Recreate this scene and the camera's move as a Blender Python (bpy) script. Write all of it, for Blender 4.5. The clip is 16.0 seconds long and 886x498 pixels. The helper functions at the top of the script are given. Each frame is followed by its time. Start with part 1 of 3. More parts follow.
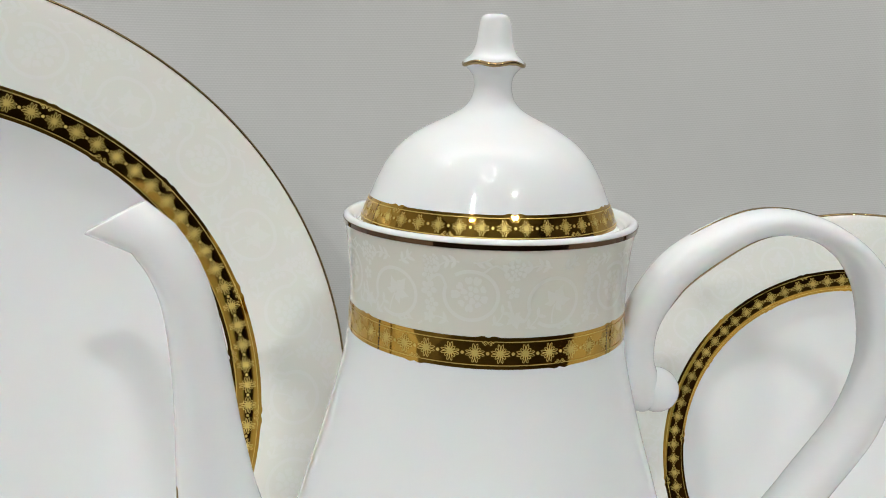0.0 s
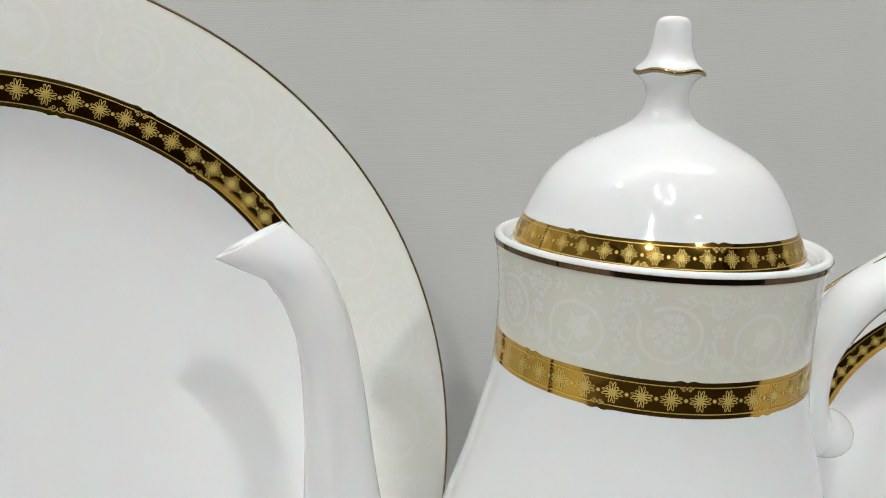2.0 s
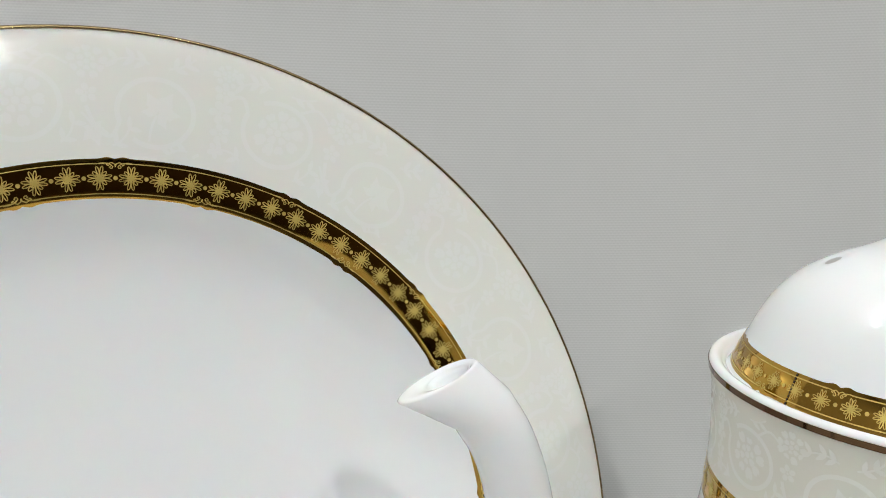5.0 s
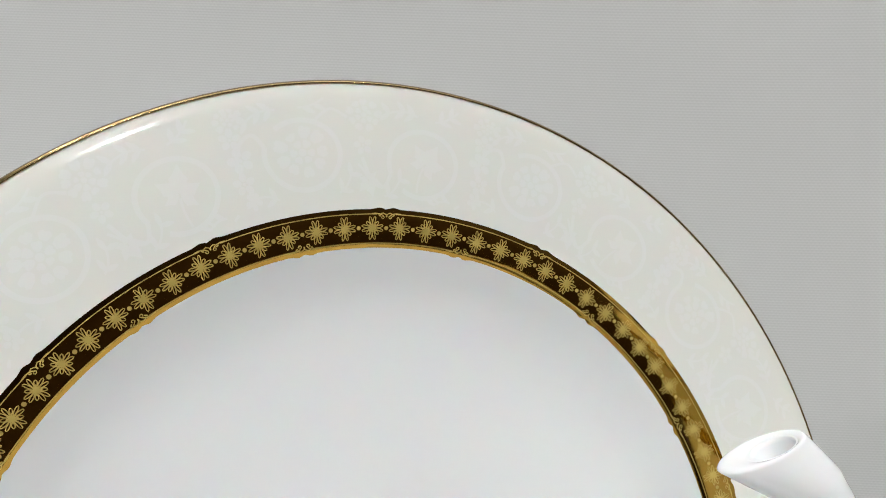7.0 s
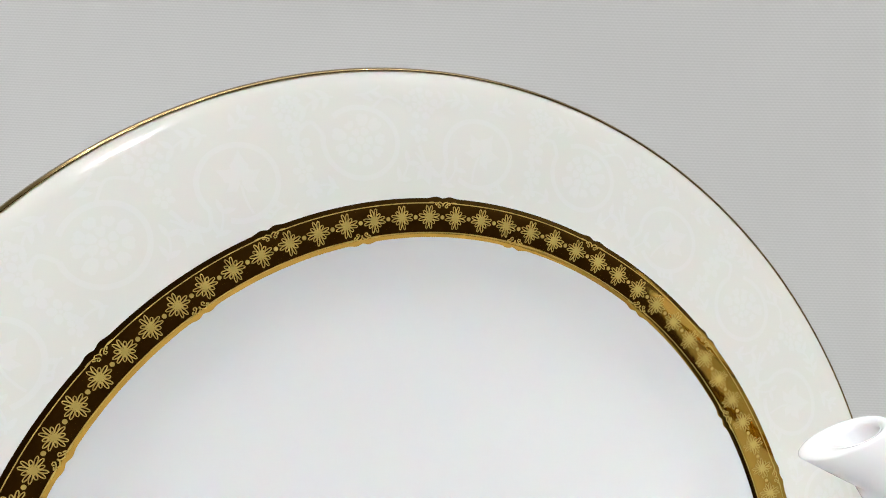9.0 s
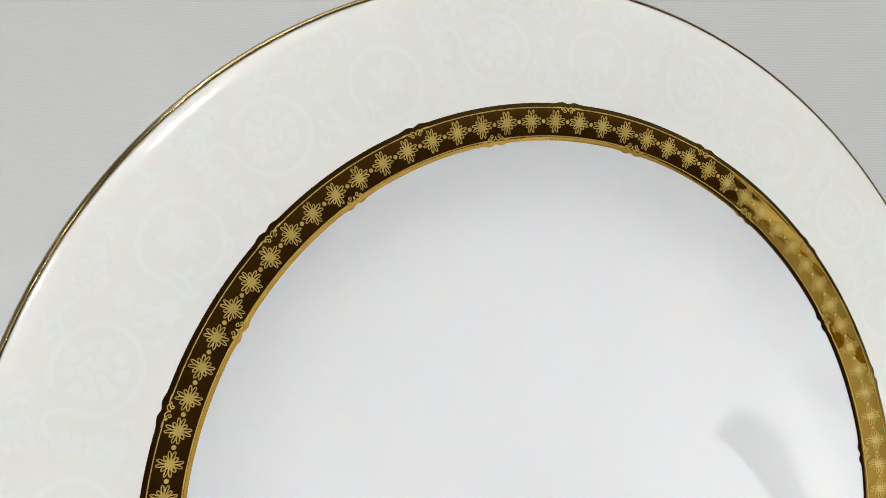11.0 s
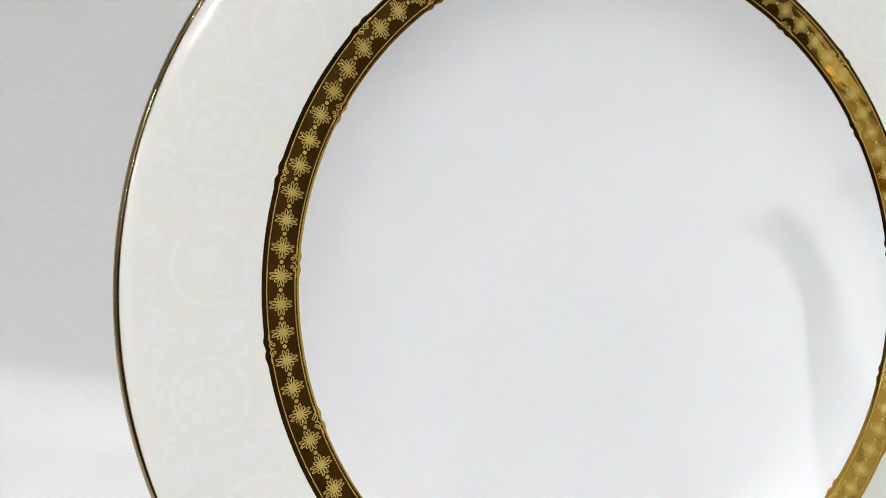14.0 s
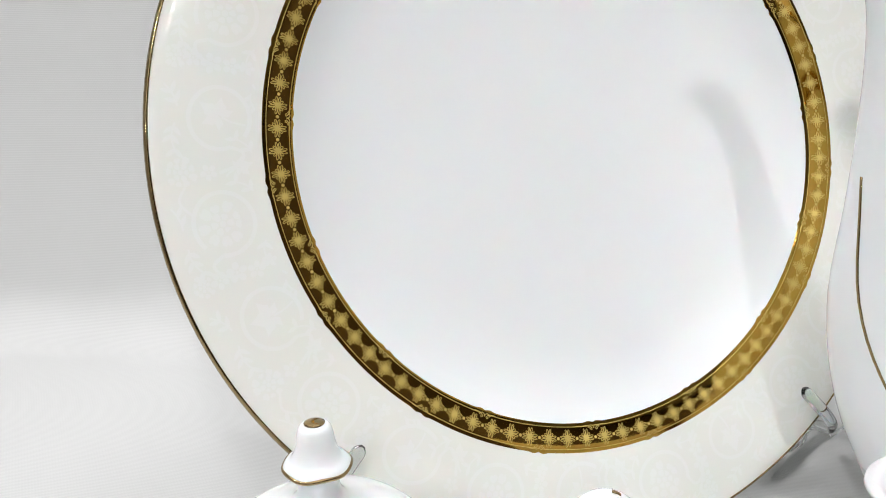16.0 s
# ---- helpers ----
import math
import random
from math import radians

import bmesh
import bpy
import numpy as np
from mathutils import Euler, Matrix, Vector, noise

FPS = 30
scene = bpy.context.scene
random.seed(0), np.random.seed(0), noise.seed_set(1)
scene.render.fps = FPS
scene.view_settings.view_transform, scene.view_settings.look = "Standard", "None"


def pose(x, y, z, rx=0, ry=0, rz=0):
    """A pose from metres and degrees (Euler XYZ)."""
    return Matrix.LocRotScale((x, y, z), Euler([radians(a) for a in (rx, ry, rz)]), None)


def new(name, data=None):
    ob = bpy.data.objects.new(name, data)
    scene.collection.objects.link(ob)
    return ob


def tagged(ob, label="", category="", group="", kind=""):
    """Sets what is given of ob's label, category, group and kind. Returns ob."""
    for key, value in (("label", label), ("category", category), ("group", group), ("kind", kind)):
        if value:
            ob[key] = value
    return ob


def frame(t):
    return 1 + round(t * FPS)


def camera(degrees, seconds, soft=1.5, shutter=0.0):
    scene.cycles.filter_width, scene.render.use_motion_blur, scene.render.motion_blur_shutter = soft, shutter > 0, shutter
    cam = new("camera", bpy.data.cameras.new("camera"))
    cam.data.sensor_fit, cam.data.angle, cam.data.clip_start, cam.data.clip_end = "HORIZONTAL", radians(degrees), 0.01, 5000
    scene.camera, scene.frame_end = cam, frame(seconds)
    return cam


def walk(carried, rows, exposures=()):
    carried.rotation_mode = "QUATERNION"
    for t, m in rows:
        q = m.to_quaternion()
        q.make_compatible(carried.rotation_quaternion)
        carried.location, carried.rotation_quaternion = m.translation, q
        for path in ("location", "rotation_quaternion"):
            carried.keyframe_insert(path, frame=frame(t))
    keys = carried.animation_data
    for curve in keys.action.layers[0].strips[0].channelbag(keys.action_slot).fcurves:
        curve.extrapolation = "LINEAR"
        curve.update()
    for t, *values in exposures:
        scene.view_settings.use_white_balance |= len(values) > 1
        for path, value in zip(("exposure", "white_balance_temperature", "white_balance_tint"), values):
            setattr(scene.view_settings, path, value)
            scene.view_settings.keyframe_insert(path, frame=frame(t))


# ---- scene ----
import colorsys

# ---- camera and path ----
cam = camera(58.5, 16.0, soft=1.0)
PATH = [
    (0.00, -0.0304, -0.2034, 0.2394, 77.95, -1.64, -4.82),
    (0.50, -0.0412, -0.1982, 0.2362, 78.49, -1.81, -4.47),
    (1.00, -0.0531, -0.1863, 0.2389, 77.80, -1.64, -4.36),
    (1.50, -0.0641, -0.1777, 0.2382, 78.14, -1.94, -4.75),
    (1.80, -0.0674, -0.1731, 0.2387, 78.61, -2.36, -4.36),
    (2.00, -0.0674, -0.1783, 0.2385, 78.43, -2.19, -5.01),
    (2.50, -0.0497, -0.2025, 0.2352, 78.21, -2.30, -4.91),
    (3.00, -0.0467, -0.2080, 0.2385, 78.14, -2.09, -4.51),
    (3.50, -0.0558, -0.1912, 0.2420, 78.27, -1.88, -3.66),
    (4.00, -0.0674, -0.1655, 0.2560, 77.68, -1.41, -2.61),
    (4.20, -0.0713, -0.1598, 0.2547, 77.77, -1.66, -1.71),
    (4.50, -0.0794, -0.1513, 0.2549, 78.13, -1.78, -1.31),
    (5.00, -0.0939, -0.1469, 0.2570, 78.90, -1.96, -0.02),
    (5.20, -0.1022, -0.1472, 0.2577, 79.15, -1.99, 0.07),
    (7.30, -0.1437, -0.1482, 0.2610, 81.06, -2.53, 6.47),
    (7.50, -0.1477, -0.1483, 0.2613, 80.68, -2.59, 5.90),
    (8.00, -0.1504, -0.1478, 0.2568, 81.53, -2.58, 5.73),
    (8.50, -0.1525, -0.1482, 0.2563, 81.62, -2.79, 5.47),
    (9.00, -0.1546, -0.1487, 0.2558, 81.37, -2.79, 5.40),
    (9.50, -0.1635, -0.1533, 0.2526, 81.29, -2.86, 4.74),
    (10.00, -0.1724, -0.1579, 0.2494, 79.47, -2.66, 6.35),
    (10.20, -0.1738, -0.1596, 0.2474, 79.16, -2.53, 7.03),
    (12.30, -0.1877, -0.1775, 0.2270, 77.29, -3.40, 6.86),
    (12.50, -0.1891, -0.1792, 0.2250, 76.60, -3.19, 7.29),
    (13.00, -0.1923, -0.1826, 0.2270, 74.50, -3.41, 7.69),
    (13.50, -0.1890, -0.1860, 0.2228, 73.14, -2.70, 8.71),
    (14.00, -0.1848, -0.2009, 0.2107, 73.70, -1.62, 8.77),
    (14.50, -0.1807, -0.2158, 0.1986, 74.76, -0.20, 8.87),
    (15.00, -0.1753, -0.2302, 0.1936, 73.81, 0.39, 9.42),
    (15.50, -0.1711, -0.2382, 0.1903, 73.42, 0.90, 9.58),
    (16.00, -0.1622, -0.2511, 0.1817, 73.38, 1.17, 9.34),
]
walk(cam, [(t, pose(x, y, z, a, b, c)) for t, x, y, z, a, b, c in PATH], [(0.0, 0.16, 6620, 9), (4.0, 0.16, 6580, 9), (5.2, 0.25, 6550, 9), (7.3, 0.34, 6540, 10), (8.2, 0.42, 6530, 10), (9.0, 0.48, 6510, 11), (10.0, 0.48, 6510, 11), (12.5, 0.41, 6480, 11), (16.0, 0.42, 6470, 12)])

# ---- world and lights ----
world = bpy.data.worlds.new("world")
scene.world = world
world.use_nodes = True
world.node_tree.nodes["Background"].inputs["Color"].default_value = (0.9, 0.95, 1.0, 1)
world.node_tree.nodes["Background"].inputs["Strength"].default_value = 0.05


# ---- materials ----
def base_material(name, colour, rough, metal=0.0, spec=0.5):
    m = bpy.data.materials.new(name)
    m.use_nodes = True
    b = m.node_tree.nodes["Principled BSDF"]
    b.inputs["Base Color"].default_value = (*colour, 1)
    b.inputs["Roughness"].default_value = rough
    b.inputs["Metallic"].default_value = metal
    b.inputs["Specular IOR Level"].default_value = spec
    return m, m.node_tree, b


def vary(tree, b, colour, amount, size, rough=None, bump=0.0, bump_size=0.002, bump_dist=0.0001):
    """Cloudy colour change at one scale and fine relief at another, both in metres."""
    geo = tree.nodes.new("ShaderNodeNewGeometry")
    n = tree.nodes.new("ShaderNodeTexNoise")
    n.inputs["Scale"].default_value, n.inputs["Detail"].default_value = 1.0 / size, 4
    tree.links.new(geo.outputs["Position"], n.inputs["Vector"])
    ramp = tree.nodes.new("ShaderNodeMixRGB")
    ramp.inputs[1].default_value = (*[c * (1 - amount) for c in colour], 1)
    ramp.inputs[2].default_value = (*[min(1, c * (1 + amount)) for c in colour], 1)
    tree.links.new(n.outputs["Fac"], ramp.inputs[0])
    tree.links.new(ramp.outputs[0], b.inputs["Base Color"])
    if rough:
        mr = tree.nodes.new("ShaderNodeMapRange")
        mr.inputs["To Min"].default_value, mr.inputs["To Max"].default_value = rough
        tree.links.new(n.outputs["Fac"], mr.inputs["Value"])
        tree.links.new(mr.outputs[0], b.inputs["Roughness"])
    if bump:
        n2 = tree.nodes.new("ShaderNodeTexNoise")
        n2.inputs["Scale"].default_value, n2.inputs["Detail"].default_value = 1.0 / bump_size, 2
        tree.links.new(geo.outputs["Position"], n2.inputs["Vector"])
        bp = tree.nodes.new("ShaderNodeBump")
        bp.inputs["Strength"].default_value, bp.inputs["Distance"].default_value = bump, bump_dist
        tree.links.new(n2.outputs["Fac"], bp.inputs["Height"])
        tree.links.new(bp.outputs[0], b.inputs["Normal"])


def porcelain(name, colour, rough=(0.035, 0.055)):
    m, tree, b = base_material(name, colour, 0.07, 0.0, 0.5 if rough[0] < 0.1 else 0.3)
    vary(tree, b, colour, 0.012, 0.03, rough, 0.1, 0.02, 0.00004)
    b.inputs["Subsurface Weight"].default_value, b.inputs["Subsurface Scale"].default_value = 0.15, 0.004
    return m


WHITE = porcelain("white_glaze", (0.79, 0.812, 0.825))
IVORY = porcelain("ivory_glaze", (0.775, 0.775, 0.73), (0.11, 0.15))
BEIGE = porcelain("beige_glaze", (0.695, 0.680, 0.605))
RELIEF = porcelain("white_relief_glaze", (0.796, 0.796, 0.765), (0.11, 0.15))
RELIEF_POT = porcelain("pale_relief_glaze", (0.73, 0.722, 0.667))

GOLD, _t, _b = base_material("polished_gold", (0.52, 0.31, 0.06), 0.06, 1.0)
vary(_t, _b, (0.52, 0.31, 0.06), 0.06, 0.01, (0.04, 0.10), 0.3, 0.004, 0.00006)
PRINT, _t, _b = base_material("satin_gold_print", (0.62, 0.46, 0.12), 0.42, 0.45)
vary(_t, _b, (0.62, 0.46, 0.12), 0.05, 0.004, (0.36, 0.5), 0.2, 0.0006, 0.00004)
LOOP_LIGHT, SPOT_LIGHT, KEY_LIGHT, FILL_LIGHT = 34.0, 300.0, 290.0, 3.0
LED, _t, _b = base_material("led_diffuser", (0.9, 0.9, 0.9), 0.4)
_b.inputs["Emission Color"].default_value, _b.inputs["Emission Strength"].default_value = (0.985, 0.985, 0.985, 1), LOOP_LIGHT
KEY, _t, _b = base_material("round_panel_lens", (0.9, 0.9, 0.9), 0.4)
_b.inputs["Emission Color"].default_value, _b.inputs["Emission Strength"].default_value = (0.985, 0.985, 0.985, 1), KEY_LIGHT
SPOT, _t, _b = base_material("downlight_lens", (0.9, 0.9, 0.9), 0.4)
_b.inputs["Emission Color"].default_value, _b.inputs["Emission Strength"].default_value = (0.985, 0.985, 0.985, 1), SPOT_LIGHT
FILL, _t, _b = base_material("fill_diffuser", (0.9, 0.9, 0.9), 0.4)
_b.inputs["Emission Color"].default_value, _b.inputs["Emission Strength"].default_value = (0.985, 0.985, 0.985, 1), FILL_LIGHT
EDGE, _t, _b = base_material("gold_rim_line", (0.33, 0.240, 0.115), 0.12, 1.0)
vary(_t, _b, (0.33, 0.240, 0.115), 0.12, 0.02, (0.08, 0.2))
# Polished gold with the dark room's reflection put into its base colour.
LINE, _t, _b = base_material("reflection_darkened_line", (0.11, 0.065, 0.035), 0.05, 1.0)
vary(_t, _b, (0.11, 0.065, 0.035), 0.1, 0.01, (0.03, 0.07))
# Grey that stands for the shade inside the lid's steam hole.
HOLE, _t, _b = base_material("shaded_glaze", (0.33, 0.33, 0.31), 0.3)
SEAM, _t, _b = base_material("dark_seam", (0.03, 0.018, 0.008), 0.35, 0.3)

ACRYLIC, _t, _b = base_material("clear_acrylic", (0.96, 0.98, 0.97), 0.03)
_b.inputs["Transmission Weight"].default_value, _b.inputs["IOR"].default_value = 1.0, 1.49
vary(_t, _b, (0.96, 0.98, 0.97), 0.01, 0.02, (0.06, 0.12))

PLASTER, _t, _b = base_material("painted_wall", (0.32, 0.30, 0.28), 0.7)
vary(_t, _b, (0.32, 0.30, 0.28), 0.08, 0.4, None, 0.3, 0.01, 0.001)
DARK, _t, _b = base_material("dark_unseen_wood", (0.022, 0.014, 0.010), 0.45)
vary(_t, _b, (0.022, 0.014, 0.010), 0.3, 0.2, (0.35, 0.6))
REFLECTED_BROWN, _t, _b = base_material("brown_reflected_wall", (0.040, 0.023, 0.013), 0.45)
vary(_t, _b, (0.040, 0.023, 0.013), 0.3, 0.2, (0.35, 0.6))
CEILING, _t, _b = base_material("ceiling_paint", (0.8, 0.8, 0.78), 0.85)
vary(_t, _b, (0.8, 0.8, 0.78), 0.04, 0.5)
FLOOR, _t, _b = base_material("dark_reflected_floor", (0.035, 0.030, 0.027), 0.35)
vary(_t, _b, (0.035, 0.030, 0.027), 0.12, 0.25, (0.25, 0.45))


def ribbed_fabric():
    """Corded cloth: fine ribs across it, each crossed by thread ends set like bricks, sagging a little, with soft stains."""
    m, tree, b = base_material("ribbed_fabric", (0.5, 0.49, 0.475), 0.75, 0.0, 0.25)
    nodes, links = tree.nodes, tree.links
    geo = nodes.new("ShaderNodeNewGeometry")
    uv = nodes.new("ShaderNodeUVMap")
    sep = nodes.new("ShaderNodeSeparateXYZ")
    links.new(uv.outputs["UV"], sep.inputs[0])

    def calc(op, x, y):
        n = nodes.new("ShaderNodeMath")
        n.operation = op
        for socket, value in zip(n.inputs, (x, y)):
            if value is None:
                continue
            if isinstance(value, (int, float)):
                socket.default_value = value
            else:
                links.new(value, socket)
        return n.outputs[0]

    wob = nodes.new("ShaderNodeTexNoise")
    wob.inputs["Scale"].default_value = 9.0
    links.new(geo.outputs["Position"], wob.inputs["Vector"])
    sag = calc("POWER", calc("MAXIMUM", calc("ADD", sep.outputs["X"], 0.15), 0.0), 2.0)
    level = calc("SUBTRACT", sep.outputs["Y"], calc("MULTIPLY", sag, 0.16))
    phase = calc("ADD", calc("MULTIPLY", level, 2 * math.pi / RIB), calc("MULTIPLY", wob.outputs["Fac"], 6.0))
    rib = calc("SINE", phase, None)
    ends = calc("MULTIPLY", calc("SINE", calc("MULTIPLY", phase, 0.5), None), calc("SINE", calc("MULTIPLY", sep.outputs["X"], 2 * math.pi / THREAD), None))
    total = calc("ADD", calc("MULTIPLY", rib, 0.75), calc("MULTIPLY", ends, 0.38))
    mr = nodes.new("ShaderNodeMapRange")
    mr.inputs["From Min"].default_value, mr.inputs["From Max"].default_value = -1.25, 1.25
    links.new(total, mr.inputs["Value"])
    mix = nodes.new("ShaderNodeMixRGB")
    mix.inputs[1].default_value, mix.inputs[2].default_value = (0.584, 0.589, 0.580, 1), (0.678, 0.683, 0.674, 1)
    links.new(mr.outputs[0], mix.inputs[0])
    stain = nodes.new("ShaderNodeTexNoise")
    stain.inputs["Scale"].default_value, stain.inputs["Detail"].default_value = 6.0, 5
    links.new(geo.outputs["Position"], stain.inputs["Vector"])
    mr2 = nodes.new("ShaderNodeMapRange")
    mr2.inputs["To Min"].default_value, mr2.inputs["To Max"].default_value = 0.94, 1.05
    links.new(stain.outputs["Fac"], mr2.inputs["Value"])
    mul = nodes.new("ShaderNodeMixRGB")
    mul.blend_type, mul.inputs[0].default_value = "MULTIPLY", 1.0
    links.new(mix.outputs[0], mul.inputs[1])
    links.new(mr2.outputs[0], mul.inputs[2])
    links.new(mul.outputs[0], b.inputs["Base Color"])
    bp = nodes.new("ShaderNodeBump")
    bp.inputs["Strength"].default_value, bp.inputs["Distance"].default_value = 0.25, 0.00012
    links.new(mr.outputs[0], bp.inputs["Height"])
    links.new(bp.outputs[0], b.inputs["Normal"])
    return m


RIB, THREAD = 0.00096, 0.00144
FABRIC = ribbed_fabric()


# ---- building helpers ----
def part(name, bm, mats, parent=None, label="", smooth=True, kind=""):
    """Links a bmesh as one mesh object, under a thing or a part if one is given."""
    me = bpy.data.meshes.new(name)
    bmesh.ops.recalc_face_normals(bm, faces=bm.faces[:])
    bm.to_mesh(me)
    bm.free()
    return part_of(name, me, mats, parent, label, smooth, kind)


def part_of(name, me, mats, parent=None, label="", smooth=True, kind=""):
    for m in mats if isinstance(mats, (list, tuple)) else (mats,):
        me.materials.append(m)
    for f in me.polygons:
        f.use_smooth = smooth
    ob = new(name, me)
    ob.parent = parent
    return tagged(ob, label, kind=kind)


def thing(name, m, label, category, group=""):
    ob = new(name)
    ob.empty_display_size = 0.02
    ob.matrix_world = m
    return tagged(ob, label, category, group)


def lathe(profile, segs=128, closed=True, slot=None):
    """A solid turned round z from points (r, z). slot(r, z) gives the material of a face by its middle."""
    bm = bmesh.new()
    rings = []
    for r, z in profile:
        if r < 1e-7:
            rings.append([bm.verts.new((0, 0, z))])
        else:
            rings.append([bm.verts.new((r * math.sin(2 * math.pi * i / segs), -r * math.cos(2 * math.pi * i / segs), z)) for i in range(segs)])
    pairs = list(zip(range(len(profile)), range(1, len(profile))))
    if closed and len(rings[0]) > 1 and len(rings[-1]) > 1:
        pairs.append((len(profile) - 1, 0))
    for a, b in pairs:
        A, B = rings[a], rings[b]
        for i in range(segs):
            j = (i + 1) % segs
            vs = [A[i % len(A)], A[j % len(A)], B[j % len(B)], B[i % len(B)]]
            vs = list(dict.fromkeys(vs))
            if len(vs) > 2:
                f = bm.faces.new(vs)
                if slot:
                    f.material_index = slot((profile[a][0] + profile[b][0]) / 2, (profile[a][1] + profile[b][1]) / 2)
    return bm


def curve_through(points, steps=8):
    """Catmull-Rom through points of any size."""
    pts = [np.array(p, float) for p in points]
    pts = [2 * pts[0] - pts[1], *pts, 2 * pts[-1] - pts[-2]]
    out = []
    for i in range(1, len(pts) - 2):
        for k in range(steps):
            t = k / steps
            a, b, c, d = pts[i - 1:i + 3]
            out.append(0.5 * (2 * b + (c - a) * t + (2 * a - 5 * b + 4 * c - d) * t * t + (3 * b - a - 3 * c + d) * t ** 3))
    out.append(pts[-2])
    return out


def loft(rings, cap_start=True, cap_end=True):
    bm = bmesh.new()
    loops = [[bm.verts.new(p) for p in ring] for ring in rings]
    for A, B in zip(loops, loops[1:]):
        n = len(A)
        for i in range(n):
            bm.faces.new((A[i], A[(i + 1) % n], B[(i + 1) % n], B[i]))
    if cap_start:
        bm.faces.new(loops[0])
    if cap_end:
        bm.faces.new(loops[-1][::-1])
    return bm


def tube_rings(path, sides=20):
    """Rings along a path of (x, y, z, half width in the plane, half width across it); the plane is the path's own, near y = const."""
    rings = []
    for i, p in enumerate(path):
        a, b = path[max(i - 1, 0)], path[min(i + 1, len(path) - 1)]
        d = Vector((b - a)[:3]).normalized()
        side = Vector((0, 1, 0))
        side = (side - d * side.dot(d)).normalized()
        up = side.cross(d)
        c = Vector(p[:3])
        rings.append([c + up * (p[3] * math.cos(2 * math.pi * k / sides)) + side * (p[4] * math.sin(2 * math.pi * k / sides)) for k in range(sides)])
    return rings


# ---- printed ornament, drawn flat in (u, v) and laid on a surface ----
def ribbon(points, w, closed=False):
    pts = [Vector((*p, 0)) for p in points]
    n = len(pts)
    sides = []
    for i, p in enumerate(pts):
        a = pts[(i - 1) % n] if closed or i else p
        b = pts[(i + 1) % n] if closed or i < n - 1 else p
        d = (b - a).normalized()
        nrm = Vector((-d.y, d.x, 0)) * (w / 2)
        sides.append((p + nrm, p - nrm))
    out = []
    for i in range(n if closed else n - 1):
        j = (i + 1) % n
        out.append([sides[i][0].xy, sides[i][1].xy, sides[j][1].xy, sides[j][0].xy])
    return out


def blob(cx, cy, rx, ry, turn=0.0, n=12, point=0.0):
    c, s = math.cos(turn), math.sin(turn)
    ring = []
    for k in range(n):
        a = 2 * math.pi * k / n
        x, y = rx * math.cos(a), ry * math.sin(a) * (1 - point * max(0, math.cos(a)) ** 2)
        ring.append(Vector((cx + c * x - s * y, cy + s * x + c * y)))
    return [ring]


def flower_polys(h):
    """A chained blossom of looped petals round a solid star, half height h."""
    out = []
    petals = [(q * 90 + d, 1.0 if q % 2 else 0.97, 0.125) for q in range(4) for d in (-13, 13)] + [(45 + 90 * q, 0.74, 0.14) for q in range(4)]
    for deg, length, half in petals:
        a = math.radians(deg)
        loop = []
        for k in range(10):
            t = 2 * math.pi * k / 10
            x = 0.26 + (length - 0.26) * (0.5 - 0.5 * math.cos(t))
            y = half * math.sin(t) * (0.6 + 0.4 * x)
            loop.append((h * (x * math.cos(a) - y * math.sin(a)), h * (x * math.sin(a) + y * math.cos(a))))
        out += ribbon(loop, 0.078 * h, True)
    star = [Vector((h * r * math.cos(math.radians(11.25 * k)), h * r * math.sin(math.radians(11.25 * k)))) for k, r in ((k, (0.46 if k % 4 == 0 else 0.24)) for k in range(0, 32, 2))]
    return out + [star]


def scroll_polys(e):
    """The pair of curls where the border's edge line breaks; v grows towards the border's edge. e: about half its length."""
    out = []
    for sgn in (-1, 1):
        line = [(1.3, 0.0), (0.95, 0.03), (0.6, -0.02), (0.36, -0.14), (0.2, -0.3), (0.26, -0.42), (0.4, -0.42), (0.46, -0.32), (0.38, -0.25)]
        out += ribbon([(sgn * e * x, e * y) for x, y in line], 0.085 * e)
        out += blob(sgn * e * 0.62, -0.16 * e, 0.14 * e, 0.06 * e, sgn * 0.6, 8)
        out += ribbon([(sgn * e * x, e * y) for x, y in ((0.5, -0.02), (0.3, 0.06), (0.08, -0.05), (0.0, -0.16))], 0.085 * e)
    out += blob(0, -0.2 * e, 0.07 * e, 0.12 * e, 0, 8)
    return out


